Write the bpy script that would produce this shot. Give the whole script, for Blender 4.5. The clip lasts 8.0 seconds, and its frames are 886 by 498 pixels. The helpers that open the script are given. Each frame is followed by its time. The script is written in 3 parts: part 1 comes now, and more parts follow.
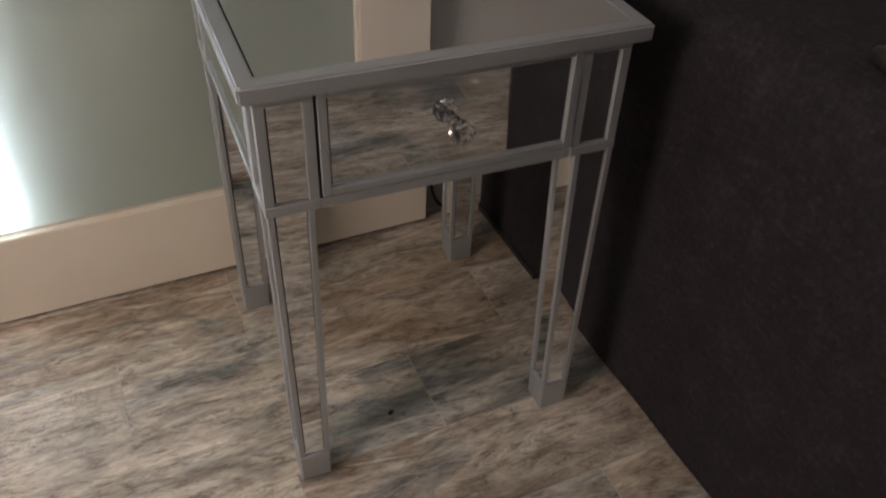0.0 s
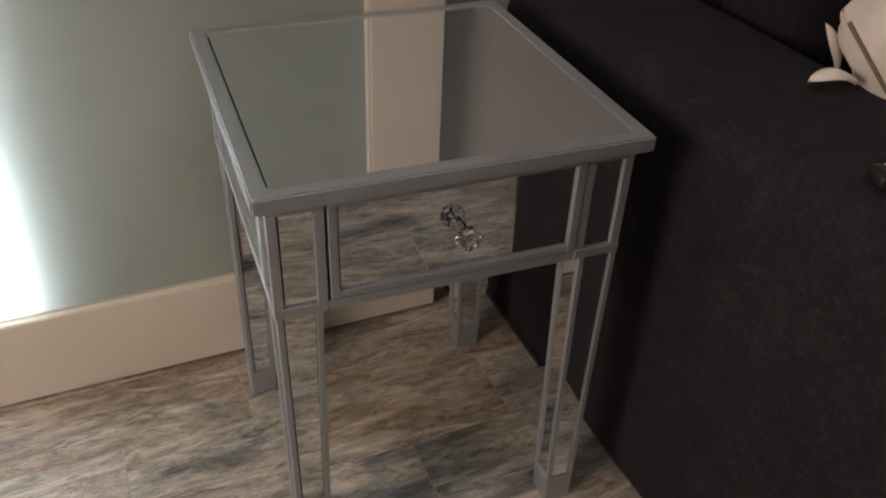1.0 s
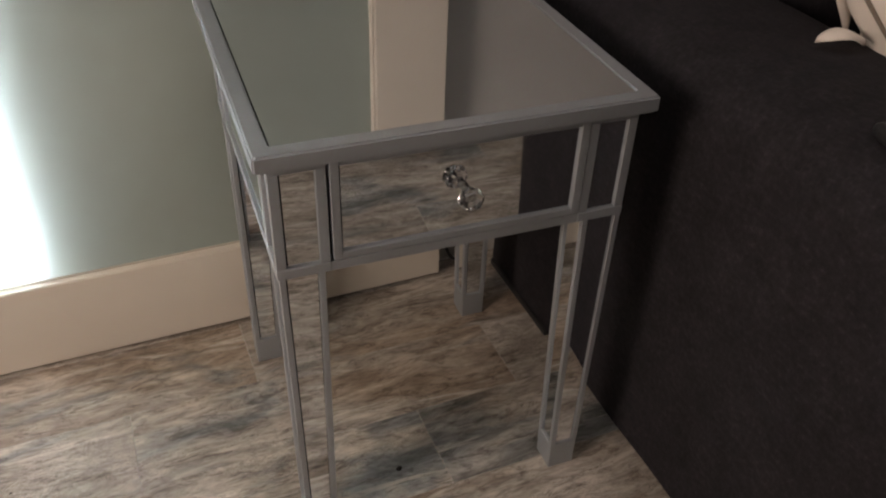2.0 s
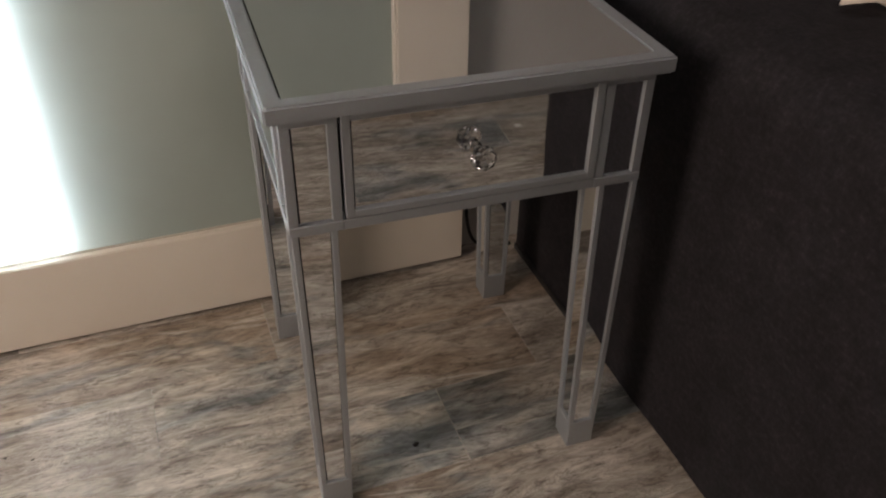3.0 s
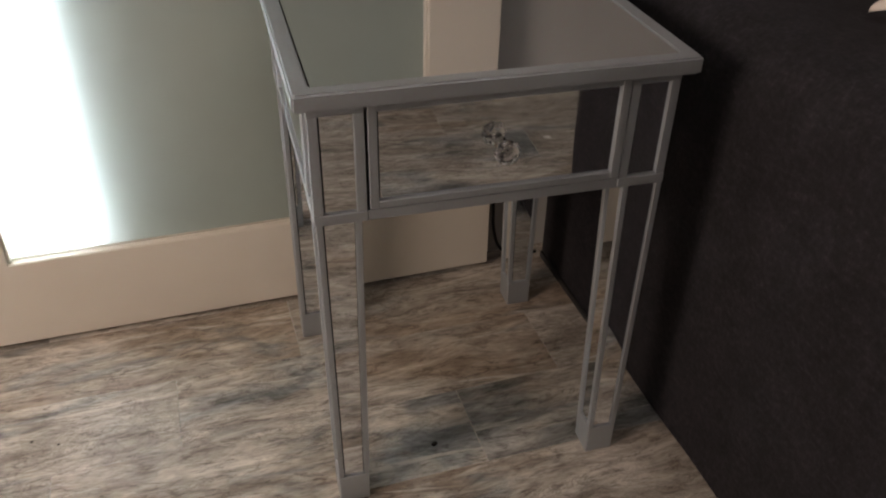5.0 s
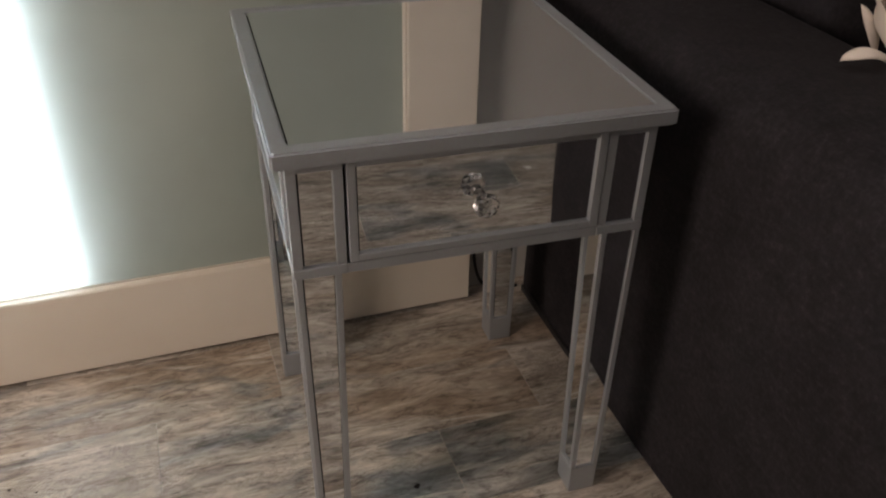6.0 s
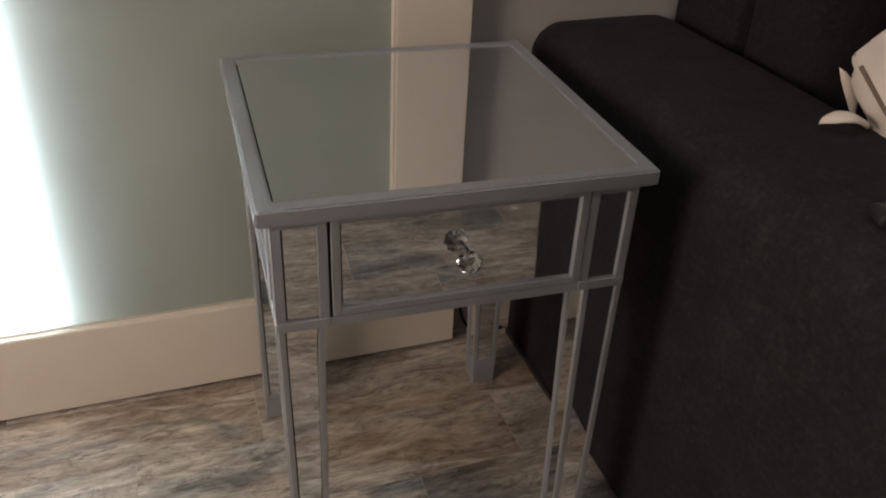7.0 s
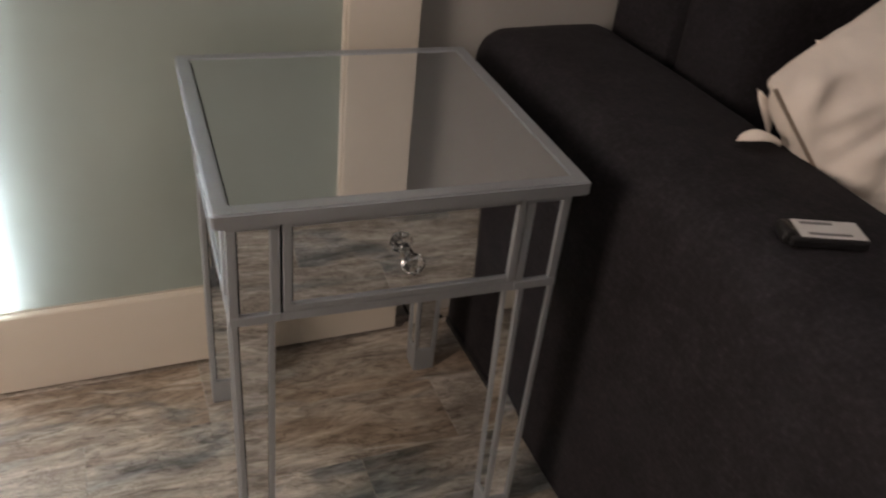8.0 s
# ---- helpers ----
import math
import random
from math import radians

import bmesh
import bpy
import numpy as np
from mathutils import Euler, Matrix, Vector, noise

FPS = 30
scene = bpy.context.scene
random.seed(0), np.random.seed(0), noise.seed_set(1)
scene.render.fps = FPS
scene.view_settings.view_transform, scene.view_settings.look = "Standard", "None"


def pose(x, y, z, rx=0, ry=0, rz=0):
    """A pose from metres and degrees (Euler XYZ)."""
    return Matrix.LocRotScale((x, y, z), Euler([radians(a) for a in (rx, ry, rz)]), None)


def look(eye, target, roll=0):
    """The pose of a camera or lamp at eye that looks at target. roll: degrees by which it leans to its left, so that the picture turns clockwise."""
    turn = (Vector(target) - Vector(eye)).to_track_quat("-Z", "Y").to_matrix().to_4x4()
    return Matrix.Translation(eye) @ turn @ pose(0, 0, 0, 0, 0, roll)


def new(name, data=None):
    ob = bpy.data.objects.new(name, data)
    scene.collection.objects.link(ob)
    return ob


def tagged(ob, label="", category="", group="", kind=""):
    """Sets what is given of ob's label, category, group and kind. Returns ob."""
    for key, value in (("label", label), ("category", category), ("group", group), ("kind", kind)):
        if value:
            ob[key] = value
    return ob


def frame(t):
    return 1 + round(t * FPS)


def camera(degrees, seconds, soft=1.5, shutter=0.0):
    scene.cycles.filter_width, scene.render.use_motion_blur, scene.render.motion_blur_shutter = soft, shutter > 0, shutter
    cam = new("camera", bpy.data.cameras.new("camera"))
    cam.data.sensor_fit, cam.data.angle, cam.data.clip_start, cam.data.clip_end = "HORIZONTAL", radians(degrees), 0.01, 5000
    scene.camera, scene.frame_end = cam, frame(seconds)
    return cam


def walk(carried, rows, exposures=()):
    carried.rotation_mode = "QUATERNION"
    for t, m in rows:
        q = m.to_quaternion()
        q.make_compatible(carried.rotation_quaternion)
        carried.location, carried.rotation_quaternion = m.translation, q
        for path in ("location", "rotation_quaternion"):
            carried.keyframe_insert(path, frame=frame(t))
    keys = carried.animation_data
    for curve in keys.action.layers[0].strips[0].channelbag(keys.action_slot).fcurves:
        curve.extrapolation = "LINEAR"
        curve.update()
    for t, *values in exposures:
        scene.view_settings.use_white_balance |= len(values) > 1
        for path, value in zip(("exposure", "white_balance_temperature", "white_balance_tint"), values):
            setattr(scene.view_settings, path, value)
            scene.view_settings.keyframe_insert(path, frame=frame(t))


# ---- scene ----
cam = camera(55.4, 8.0, 2.05, 0.4)
PATH = [
    (0, (-0.087, -0.674, 0.996), (0.523, 0.733, -0.289), 2.5),
    (0.5, (-0.083, -0.667, 1.021), (0.517, 0.793, -0.208), 2.2),
    (1, (-0.08, -0.663, 1.042), (0.537, 0.837, -0.128), 2.7),
    (1.5, (-0.079, -0.67, 1.044), (0.535, 0.827, -0.132), 2.2),
    (2, (-0.077, -0.676, 1.025), (0.512, 0.805, -0.184), 2.3),
    (2.2, (-0.074, -0.68, 1.018), (0.503, 0.799, -0.198), 2.3),
    (3.3, (-0.061, -0.724, 0.961), (0.433, 0.812, -0.222), 0.5),
    (3.5, (-0.064, -0.73, 0.949), (0.42, 0.803, -0.242), 0.3),
    (4, (-0.059, -0.744, 0.931), (0.4, 0.806, -0.246), 0.3),
    (4.2, (-0.055, -0.749, 0.937), (0.39, 0.825, -0.214), -0.1),
    (5.3, (-0.062, -0.732, 0.971), (0.4, 0.838, -0.178), 1.7),
    (5.5, (-0.06, -0.727, 0.98), (0.418, 0.838, -0.171), 1.5),
    (6, (-0.052, -0.719, 0.995), (0.444, 0.861, -0.126), 1.5),
    (6.5, (-0.05, -0.71, 1.011), (0.458, 0.886, -0.081), 2.1),
    (7, (-0.044, -0.709, 1.027), (0.486, 0.895, -0.044), 2.9),
    (7.5, (-0.049, -0.713, 1.049), (0.474, 0.891, -0.025), 4.2),
    (8, (-0.061, -0.744, 1.084), (0.592, 0.79, -0.021), 6.7),
]
walk(cam, [(t, look(eye, target, roll)) for t, eye, target, roll in PATH], [(0.0, 0.0, 6500, 19), (8.0, 0.0, 6500, 19)])

# ---- light ----
# Room axes are turned a little against the table, whose front left top corner stands over the origin.
ROOM = pose(0, 0, 0, 0, 0, 2.3)

world = bpy.data.worlds.new("world")
scene.world = world
world.use_nodes = True
wn = world.node_tree
sky = wn.nodes.new("ShaderNodeTexSky")
sky.sky_type = "NISHITA"
sky.sun_disc = False
sky.sun_elevation, sky.sun_rotation = radians(35), radians(300)
wn.nodes["Background"].inputs[1].default_value = 0.08
wn.links.new(sky.outputs[0], wn.nodes["Background"].inputs[0])


def area_lamp(name, place, target, size, watts, colour):
    data = bpy.data.lights.new(name, "AREA")
    data.shape, data.size, data.energy, data.color = "DISK", size, watts, colour
    ob = new(name, data)
    ob.matrix_world = ROOM @ look(place, target)
    return ob


area_lamp("table_lamp_light", (-1.35, -0.46, 1.16), (0.3, 0.2, 0.25), 0.68, 15.2, (1.0, 0.838, 0.675))
# an unseen fill from above, added to lift the upper wall and the tops
area_lamp("overhead_fill", (0.6, -0.25, 2.34), (0.6, -0.20, 0.0), 0.5, 2.6, (1.0, 0.88, 0.80))


# ---- materials ----
def material(name, colour, rough=0.5, metal=0.0, **more):
    m = bpy.data.materials.new(name)
    m.use_nodes = True
    b = m.node_tree.nodes["Principled BSDF"]
    b.inputs["Base Color"].default_value = (*colour, 1)
    b.inputs["Roughness"].default_value = rough
    b.inputs["Metallic"].default_value = metal
    for key, value in more.items():
        b.inputs[key.replace("_", " ")].default_value = value
    return m


def node(m, kind, **values):
    n = m.node_tree.nodes.new(kind)
    for key, value in values.items():
        n.inputs[key.replace("_", " ")].default_value = value
    return n


def wire(m, a, b):
    m.node_tree.links.new(a, b)


def coords(m, stretch=(1, 1, 1), shift=False):
    """Object coordinates in metres, stretched; shift: moved by each object's own random number."""
    c = m.node_tree.nodes.new("ShaderNodeTexCoord")
    mapping = node(m, "ShaderNodeMapping", Scale=stretch)
    wire(m, c.outputs["Object"], mapping.inputs["Vector"])
    if shift:
        info = m.node_tree.nodes.new("ShaderNodeObjectInfo")
        mul = m.node_tree.nodes.new("ShaderNodeVectorMath")
        mul.operation = "SCALE"
        mul.inputs[0].default_value = (37.0, 53.0, 71.0)
        wire(m, info.outputs["Random"], mul.inputs["Scale"])
        wire(m, mul.outputs[0], mapping.inputs["Location"])
    return mapping.outputs[0]


def ramp(m, source, stops):
    r = m.node_tree.nodes.new("ShaderNodeValToRGB")
    els = r.color_ramp.elements
    while len(els) < len(stops):
        els.new(0.5)
    for e, (at, c) in zip(els, stops):
        e.position, e.color = at, (*c, 1)
    wire(m, source, r.inputs[0])
    return r.outputs[0]


def mix(m, kind, factor, a, b):
    n = m.node_tree.nodes.new("ShaderNodeMix")
    n.data_type, n.blend_type = "RGBA", kind
    for value, socket in ((factor, n.inputs[0]), (a, n.inputs[6]), (b, n.inputs[7])):
        if isinstance(value, float):
            socket.default_value = value
        elif isinstance(value, tuple):
            socket.default_value = (*value, 1)
        else:
            wire(m, value, socket)
    return n.outputs[2]


def bump(m, source, strength, distance):
    n = node(m, "ShaderNodeBump", Strength=strength, Distance=distance)
    wire(m, source, n.inputs["Height"])
    wire(m, n.outputs[0], m.node_tree.nodes["Principled BSDF"].inputs["Normal"])


def base(m):
    return m.node_tree.nodes["Principled BSDF"].inputs


def grained(name, colour, rough, scale, amount, relief, metal=0.0, stains=3.0):
    """A painted or plain surface with fine grain and broad unevenness."""
    m = material(name, colour, rough, metal)
    v = coords(m)
    broad = node(m, "ShaderNodeTexNoise", Scale=stains, Detail=4.0)
    fine = node(m, "ShaderNodeTexNoise", Scale=scale, Detail=3.0)
    wire(m, v, broad.inputs["Vector"]), wire(m, v, fine.inputs["Vector"])
    dark = tuple(c * (1 - amount) for c in colour)
    light = tuple(min(1, c * (1 + amount)) for c in colour)
    one = ramp(m, broad.outputs[0], [(0.3, dark), (0.7, light)])
    wire(m, mix(m, "OVERLAY", amount, one, fine.outputs[1]), base(m)["Base Color"])
    wire(m, ramp(m, fine.outputs[0], [(0.3, (rough * 0.85,) * 3), (0.7, (min(1, rough * 1.2),) * 3)]), base(m)["Roughness"])
    bump(m, fine.outputs[0], relief, 0.0006)
    return m


def sums(m, kind, a, b):
    """A math node on two sockets or numbers."""
    n = m.node_tree.nodes.new("ShaderNodeMath")
    n.operation = kind
    for value, socket in ((a, n.inputs[0]), (b, n.inputs[1])):
        if isinstance(value, (int, float)):
            socket.default_value = value
        else:
            wire(m, value, socket)
    if kind == "MULTIPLY_ADD":
        n.inputs[2].default_value = 0.36
    return n.outputs[0]


def tile_material():
    """Porcelain planks printed as weathered wood: fine grey-brown streaks, pale wear, wavy grain and slate-blue clouds.

    The object's colour sets each plank apart: red draws slate to one end (above a half) or the other, green warms, most at one end, blue lightens."""
    m = material("wood_look_tile", (0.3, 0.26, 0.2), 0.42)
    nt = m.node_tree
    info = nt.nodes.new("ShaderNodeObjectInfo")
    plank = nt.nodes.new("ShaderNodeSeparateColor")
    wire(m, info.outputs["Color"], plank.inputs[0])
    local = nt.nodes.new("ShaderNodeSeparateXYZ")
    wire(m, nt.nodes.new("ShaderNodeTexCoord").outputs["Object"], local.inputs[0])

    # the grain bends: a slow wave moves it across the plank
    bend = node(m, "ShaderNodeTexNoise", Scale=1.0, Detail=2.0, Roughness=0.5)
    wire(m, coords(m, (6.0, 14.0, 1.0), True), bend.inputs["Vector"])
    push = nt.nodes.new("ShaderNodeCombineXYZ")
    wire(m, sums(m, "MULTIPLY", sums(m, "SUBTRACT", bend.outputs[0], 0.5), 0.030), push.inputs["Y"])

    def bent(stretch):
        add = nt.nodes.new("ShaderNodeVectorMath")
        add.operation = "ADD"
        wire(m, coords(m, (1, 1, 1), True), add.inputs[0])
        wire(m, push.outputs[0], add.inputs[1])
        mul = nt.nodes.new("ShaderNodeVectorMath")
        mul.operation = "MULTIPLY"
        mul.inputs[1].default_value = stretch
        wire(m, add.outputs[0], mul.inputs[0])
        return mul.outputs[0]

    def field(stretch, detail, rough, twist):
        n = node(m, "ShaderNodeTexNoise", Scale=1.0, Detail=detail, Roughness=rough, Distortion=twist)
        wire(m, bent(stretch), n.inputs["Vector"])
        return n.outputs[0]

    blot = field((6.0, 17.0, 1.0), 7.0, 0.64, 1.2)
    streak = field((11.0, 50.0, 1.0), 6.0, 0.68, 0.8)
    stroke = field((24.0, 105.0, 1.0), 4.0, 0.66, 1.0)
    smudge = field((18.0, 52.0, 1.0), 6.0, 0.70, 1.1)
    grain = field((70.0, 210.0, 1.0), 3.0, 0.6, 0.2)
    cloud = field((4.5, 12.0, 1.0), 5.0, 0.58, 0.6)
    warm = field((3.0, 9.0, 1.0), 4.0, 0.55, 0.6)
    lean = sums(m, "MULTIPLY", sums(m, "SUBTRACT", plank.outputs[0], 0.5), sums(m, "MULTIPLY", local.outputs[0], -1.9))
    cloud = sums(m, "ADD", cloud, lean)
    warm = sums(m, "ADD", warm, sums(m, "MULTIPLY", sums(m, "SUBTRACT", plank.outputs[1], 0.5), sums(m, "MULTIPLY_ADD", local.outputs[0], 2.0)))

    tone = ramp(m, blot, [(0.30, (0.26, 0.222, 0.183)), (0.42, (0.36, 0.312, 0.258)), (0.54, (0.455, 0.402, 0.338)), (0.68, (0.60, 0.545, 0.47))])
    slate = ramp(m, blot, [(0.32, (0.10, 0.112, 0.114)), (0.5, (0.215, 0.226, 0.222)), (0.68, (0.43, 0.42, 0.395))])
    tone = mix(m, "MIX", ramp(m, cloud, [(0.535, (0, 0, 0)), (0.66, (0.9,) * 3)]), tone, slate)
    tone = mix(m, "MULTIPLY", 0.85, tone, ramp(m, warm, [(0.50, (1, 1, 1)), (0.68, (0.73, 0.63, 0.54))]))
    tone = mix(m, "MULTIPLY", 0.70, tone, ramp(m, streak, [(0.32, (0.45, 0.42, 0.40)), (0.43, (0.80, 0.785, 0.77)), (0.53, (1, 1, 1)), (0.68, (1.22, 1.215, 1.21))]))
    tone = mix(m, "MULTIPLY", 0.75, tone, ramp(m, smudge, [(0.33, (0.40, 0.37, 0.35)), (0.43, (0.84, 0.83, 0.82)), (0.52, (1, 1, 1)), (0.70, (1.14, 1.14, 1.13))]))
    tone = mix(m, "MULTIPLY", 0.54, tone, ramp(m, stroke, [(0.36, (0.45, 0.43, 0.42)), (0.45, (0.88, 0.88, 0.87)), (0.53, (1, 1, 1)), (0.66, (1.16, 1.16, 1.15))]))
    # cream wear and thin dark checks along the grain
    pale = field((4.0, 34.0, 1.0), 5.0, 0.62, 0.6)
    tone = mix(m, "MIX", ramp(m, pale, [(0.565, (0, 0, 0)), (0.66, (0.7,) * 3)]), tone, (0.62, 0.565, 0.485))
    check = sums(m, "ABSOLUTE", sums(m, "SUBTRACT", field((9.0, 30.0, 1.0), 6.0, 0.66, 1.0), 0.5), 0.0)
    tone = mix(m, "MULTIPLY", ramp(m, smudge, [(0.44, (0.85,) * 3), (0.54, (0, 0, 0))]), tone, ramp(m, check, [(0.0, (0.45, 0.42, 0.40)), (0.022, (1, 1, 1))]))
    # growth rings round knots, only in places
    wave = sums(m, "SINE", sums(m, "MULTIPLY", blot, 170.0), 0.0)
    knots = mix(m, "MULTIPLY", 1.0, ramp(m, wave, [(0.2, (0, 0, 0)), (0.9, (0.95,) * 3)]), ramp(m, warm, [(0.36, (1, 1, 1)), (0.45, (0, 0, 0))]))
    tone = mix(m, "MULTIPLY", knots, tone, (0.58, 0.56, 0.54))
    tone = mix(m, "MULTIPLY", 0.32, tone, ramp(m, grain, [(0.36, (0.66, 0.65, 0.64)), (0.55, (1, 1, 1)), (0.72, (1.16, 1.16, 1.16))]))
    tone = mix(m, "MULTIPLY", 1.0, tone, ramp(m, plank.outputs[2], [(0.0, (0.76, 0.77, 0.79)), (1.0, (1.52, 1.555, 1.60))]))
    wire(m, tone, base(m)["Base Color"])
    wire(m, ramp(m, streak, [(0.3, (0.56,) * 3), (0.7, (0.42,) * 3)]), base(m)["Roughness"])
    bump(m, grain, 0.2, 0.0006)
    return m


def fabric_material():
    """Charcoal woven upholstery with a faint nap."""
    m = material("charcoal_fabric", (0.02, 0.018, 0.017), 0.88)
    v = coords(m)
    weave = node(m, "ShaderNodeTexNoise", Scale=420.0, Detail=2.0)
    nap = node(m, "ShaderNodeTexNoise", Scale=16.0, Detail=7.0, Roughness=0.68)
    fleck = node(m, "ShaderNodeTexNoise", Scale=140.0, Detail=4.0, Roughness=0.7)
    for n in (weave, nap, fleck):
        wire(m, v, n.inputs["Vector"])
    thread = node(m, "ShaderNodeTexNoise", Scale=1.0, Detail=3.0, Roughness=0.6)
    wire(m, coords(m, (300.0, 45.0, 150.0)), thread.inputs["Vector"])
    tone = ramp(m, nap.outputs[0], [(0.3, (0.0178, 0.0164, 0.0186)), (0.7, (0.0300, 0.0276, 0.0312))])
    spots = ramp(m, fleck.outputs[0], [(0.35, (0.75,) * 3), (0.55, (1, 1, 1)), (0.75, (1.5, 1.48, 1.48))])
    lint = ramp(m, thread.outputs[0], [(0.40, (0.90,) * 3), (0.58, (1, 1, 1)), (0.78, (1.22, 1.21, 1.21))])
    wire(m, mix(m, "MULTIPLY", 1.0, mix(m, "MULTIPLY", 1.0, tone, spots), lint), base(m)["Base Color"])
    base(m)["Sheen Weight"].default_value = 0.03
    base(m)["Sheen Roughness"].default_value = 0.5
    base(m)["Sheen Tint"].default_value = (0.5, 0.46, 0.44, 1)
    base(m)["Specular IOR Level"].default_value = 0.12
    bump(m, weave.outputs[0], 0.35, 0.001)
    return m


def pane_material():
    """Pale green frosted sheet that daylight shines through."""
    m = material("frosted_green", (0.46, 0.50, 0.42), 0.55)
    nt = m.node_tree
    out = nt.nodes["Material Output"]
    v = coords(m)
    cloth = node(m, "ShaderNodeTexNoise", Scale=6.0, Detail=4.0)
    wire(m, v, cloth.inputs["Vector"])
    wire(m, ramp(m, cloth.outputs[0], [(0.3, (0.435, 0.495, 0.44)), (0.7, (0.48, 0.54, 0.485))]), base(m)["Base Color"])
    trans = node(m, "ShaderNodeBsdfTranslucent", Color=(0.645, 0.69, 0.695, 1))
    add = nt.nodes.new("ShaderNodeMixShader")
    add.inputs[0].default_value = 0.35
    wire(m, nt.nodes["Principled BSDF"].outputs[0], add.inputs[1])
    wire(m, trans.outputs[0], add.inputs[2])
    wire(m, add.outputs[0], out.inputs["Surface"])
    return m


def glow_material(name, colour, strength):
    m = bpy.data.materials.new(name)
    m.use_nodes = True
    nt = m.node_tree
    e = node(m, "ShaderNodeEmission", Color=(*colour, 1), Strength=strength)
    wire(m, e.outputs[0], nt.nodes["Material Output"].inputs["Surface"])
    return m


def glass_material():
    m = material("crystal", (1, 1, 1), 0.02)
    base(m)["Transmission Weight"].default_value = 1.0
    base(m)["IOR"].default_value = 1.58
    return m


def mirror_material():
    """Silvered glass, very slightly grey-green, with faint smears."""
    m = material("mirror_glass", (0.835, 0.865, 0.895), 0.02, 1.0)
    smear = node(m, "ShaderNodeTexNoise", Scale=9.0, Detail=5.0)
    wire(m, coords(m), smear.inputs["Vector"])
    wire(m, ramp(m, smear.outputs[0], [(0.45, (0.012,) * 3), (0.8, (0.06,) * 3)]), base(m)["Roughness"])
    return m


TILE = tile_material()
GROUT = grained("grout", (0.46, 0.425, 0.38), 0.9, 300.0, 0.5, 0.4, 0.0, 6.0)
FABRIC = fabric_material()
SILVER = grained("silver_paint", (0.445, 0.476, 0.508), 0.46, 260.0, 0.06, 0.08, 0.72)
MIRROR = mirror_material()
BACKING = material("dark_backing", (0.012, 0.011, 0.010), 0.8)
WHITE = grained("white_frame_paint", (0.73, 0.67, 0.575), 0.33, 180.0, 0.05, 0.12)
PLASTER = grained("plaster", (0.46, 0.447, 0.42), 0.85, 150.0, 0.06, 0.4)
CEILING = grained("ceiling_paint", (0.7, 0.67, 0.62), 0.9, 120.0, 0.05, 0.3)
PANE = pane_material()
DAYLIGHT = glow_material("daylight", (0.92, 0.98, 1.0), 92.0)
CRYSTAL = glass_material()
CHROME = material("chrome", (0.62, 0.60, 0.58), 0.12, 1.0)
BLACK_PLASTIC = grained("black_plastic", (0.014, 0.014, 0.015), 0.38, 300.0, 0.2, 0.3)
RUBBER = material("cable_rubber", (0.008, 0.008, 0.008), 0.5)
COTTON = grained("cream_cotton", (0.83, 0.745, 0.66), 0.85, 420.0, 0.09, 0.6, 0.0, 14.0)
# dark tone that paints the shade in the cushion's seam
SEAM_SHADE = grained("taupe_seam_shade", (0.22, 0.17, 0.13), 0.85, 420.0, 0.12, 0.5)
PAPER = grained("label_paper", (0.62, 0.60, 0.58), 0.6, 200.0, 0.04, 0.1)
INK = material("grey_ink", (0.20, 0.19, 0.19), 0.7)
CRUMB = grained("dark_crumb", (0.02, 0.016, 0.012), 0.8, 900.0, 0.3, 0.5)
GRIT = material("pale_grit", (0.8, 0.78, 0.74), 0.3)


# ---- building helpers ----
def finish(name, bm, mat, smooth=False):
    me = bpy.data.meshes.new(name)
    bmesh.ops.recalc_face_normals(bm, faces=bm.faces)
    bm.to_mesh(me)
    bm.free()
    me.materials.append(mat)
    for p in me.polygons:
        p.use_smooth = smooth
    return me


def part(name, bm, mat, parent, label="", smooth=False):
    """Links a bmesh as one mesh under a thing or a part."""
    ob = new(name, finish(name, bm, mat, smooth))
    ob.parent = parent
    return tagged(ob, label)


def thing(name, m, label, category, group="", kind=""):
    ob = new(name)
    ob.empty_display_size = 0.05
    ob.matrix_world = m
    return tagged(ob, label, category, group, kind)


def solid(name, bm, mat, m, label="", category="", kind="", smooth=False):
    """A thing of one mesh."""
    ob = new(name, finish(name, bm, mat, smooth))
    ob.matrix_world = m
    return tagged(ob, label, category, "", kind)


def add_box(bm, x0, x1, y0, y1, z0, z1, bevel=0.0, steps=2):
    made = bmesh.ops.create_cube(bm, size=1.0)["verts"]
    for v in made:
        v.co = ((x0 + x1) / 2 + v.co.x * (x1 - x0), (y0 + y1) / 2 + v.co.y * (y1 - y0), (z0 + z1) / 2 + v.co.z * (z1 - z0))
    if bevel:
        edges = list({e for v in made for e in v.link_edges})
        bmesh.ops.bevel(bm, geom=edges, offset=bevel, segments=steps, affect="EDGES", profile=0.5)
    return bm


def box(*sizes, bevel=0.0, steps=2):
    return add_box(bmesh.new(), *sizes, bevel=bevel, steps=steps)


def add_taper(bm, low, high, bevel=0.0):
    """A box whose lower and upper rectangles (x0, x1, y0, y1, z) differ."""
    verts = []
    for x0, x1, y0, y1, z in (low, high):
        verts.append([bm.verts.new(c) for c in ((x0, y0, z), (x1, y0, z), (x1, y1, z), (x0, y1, z))])
    a, b = verts
    faces = [bm.faces.new(a[::-1]), bm.faces.new(b)]
    for i in range(4):
        faces.append(bm.faces.new((a[i], a[(i + 1) % 4], b[(i + 1) % 4], b[i])))
    if bevel:
        edges = list({e for f in faces for e in f.edges})
        bmesh.ops.bevel(bm, geom=edges, offset=bevel, segments=1, affect="EDGES")
    return bm


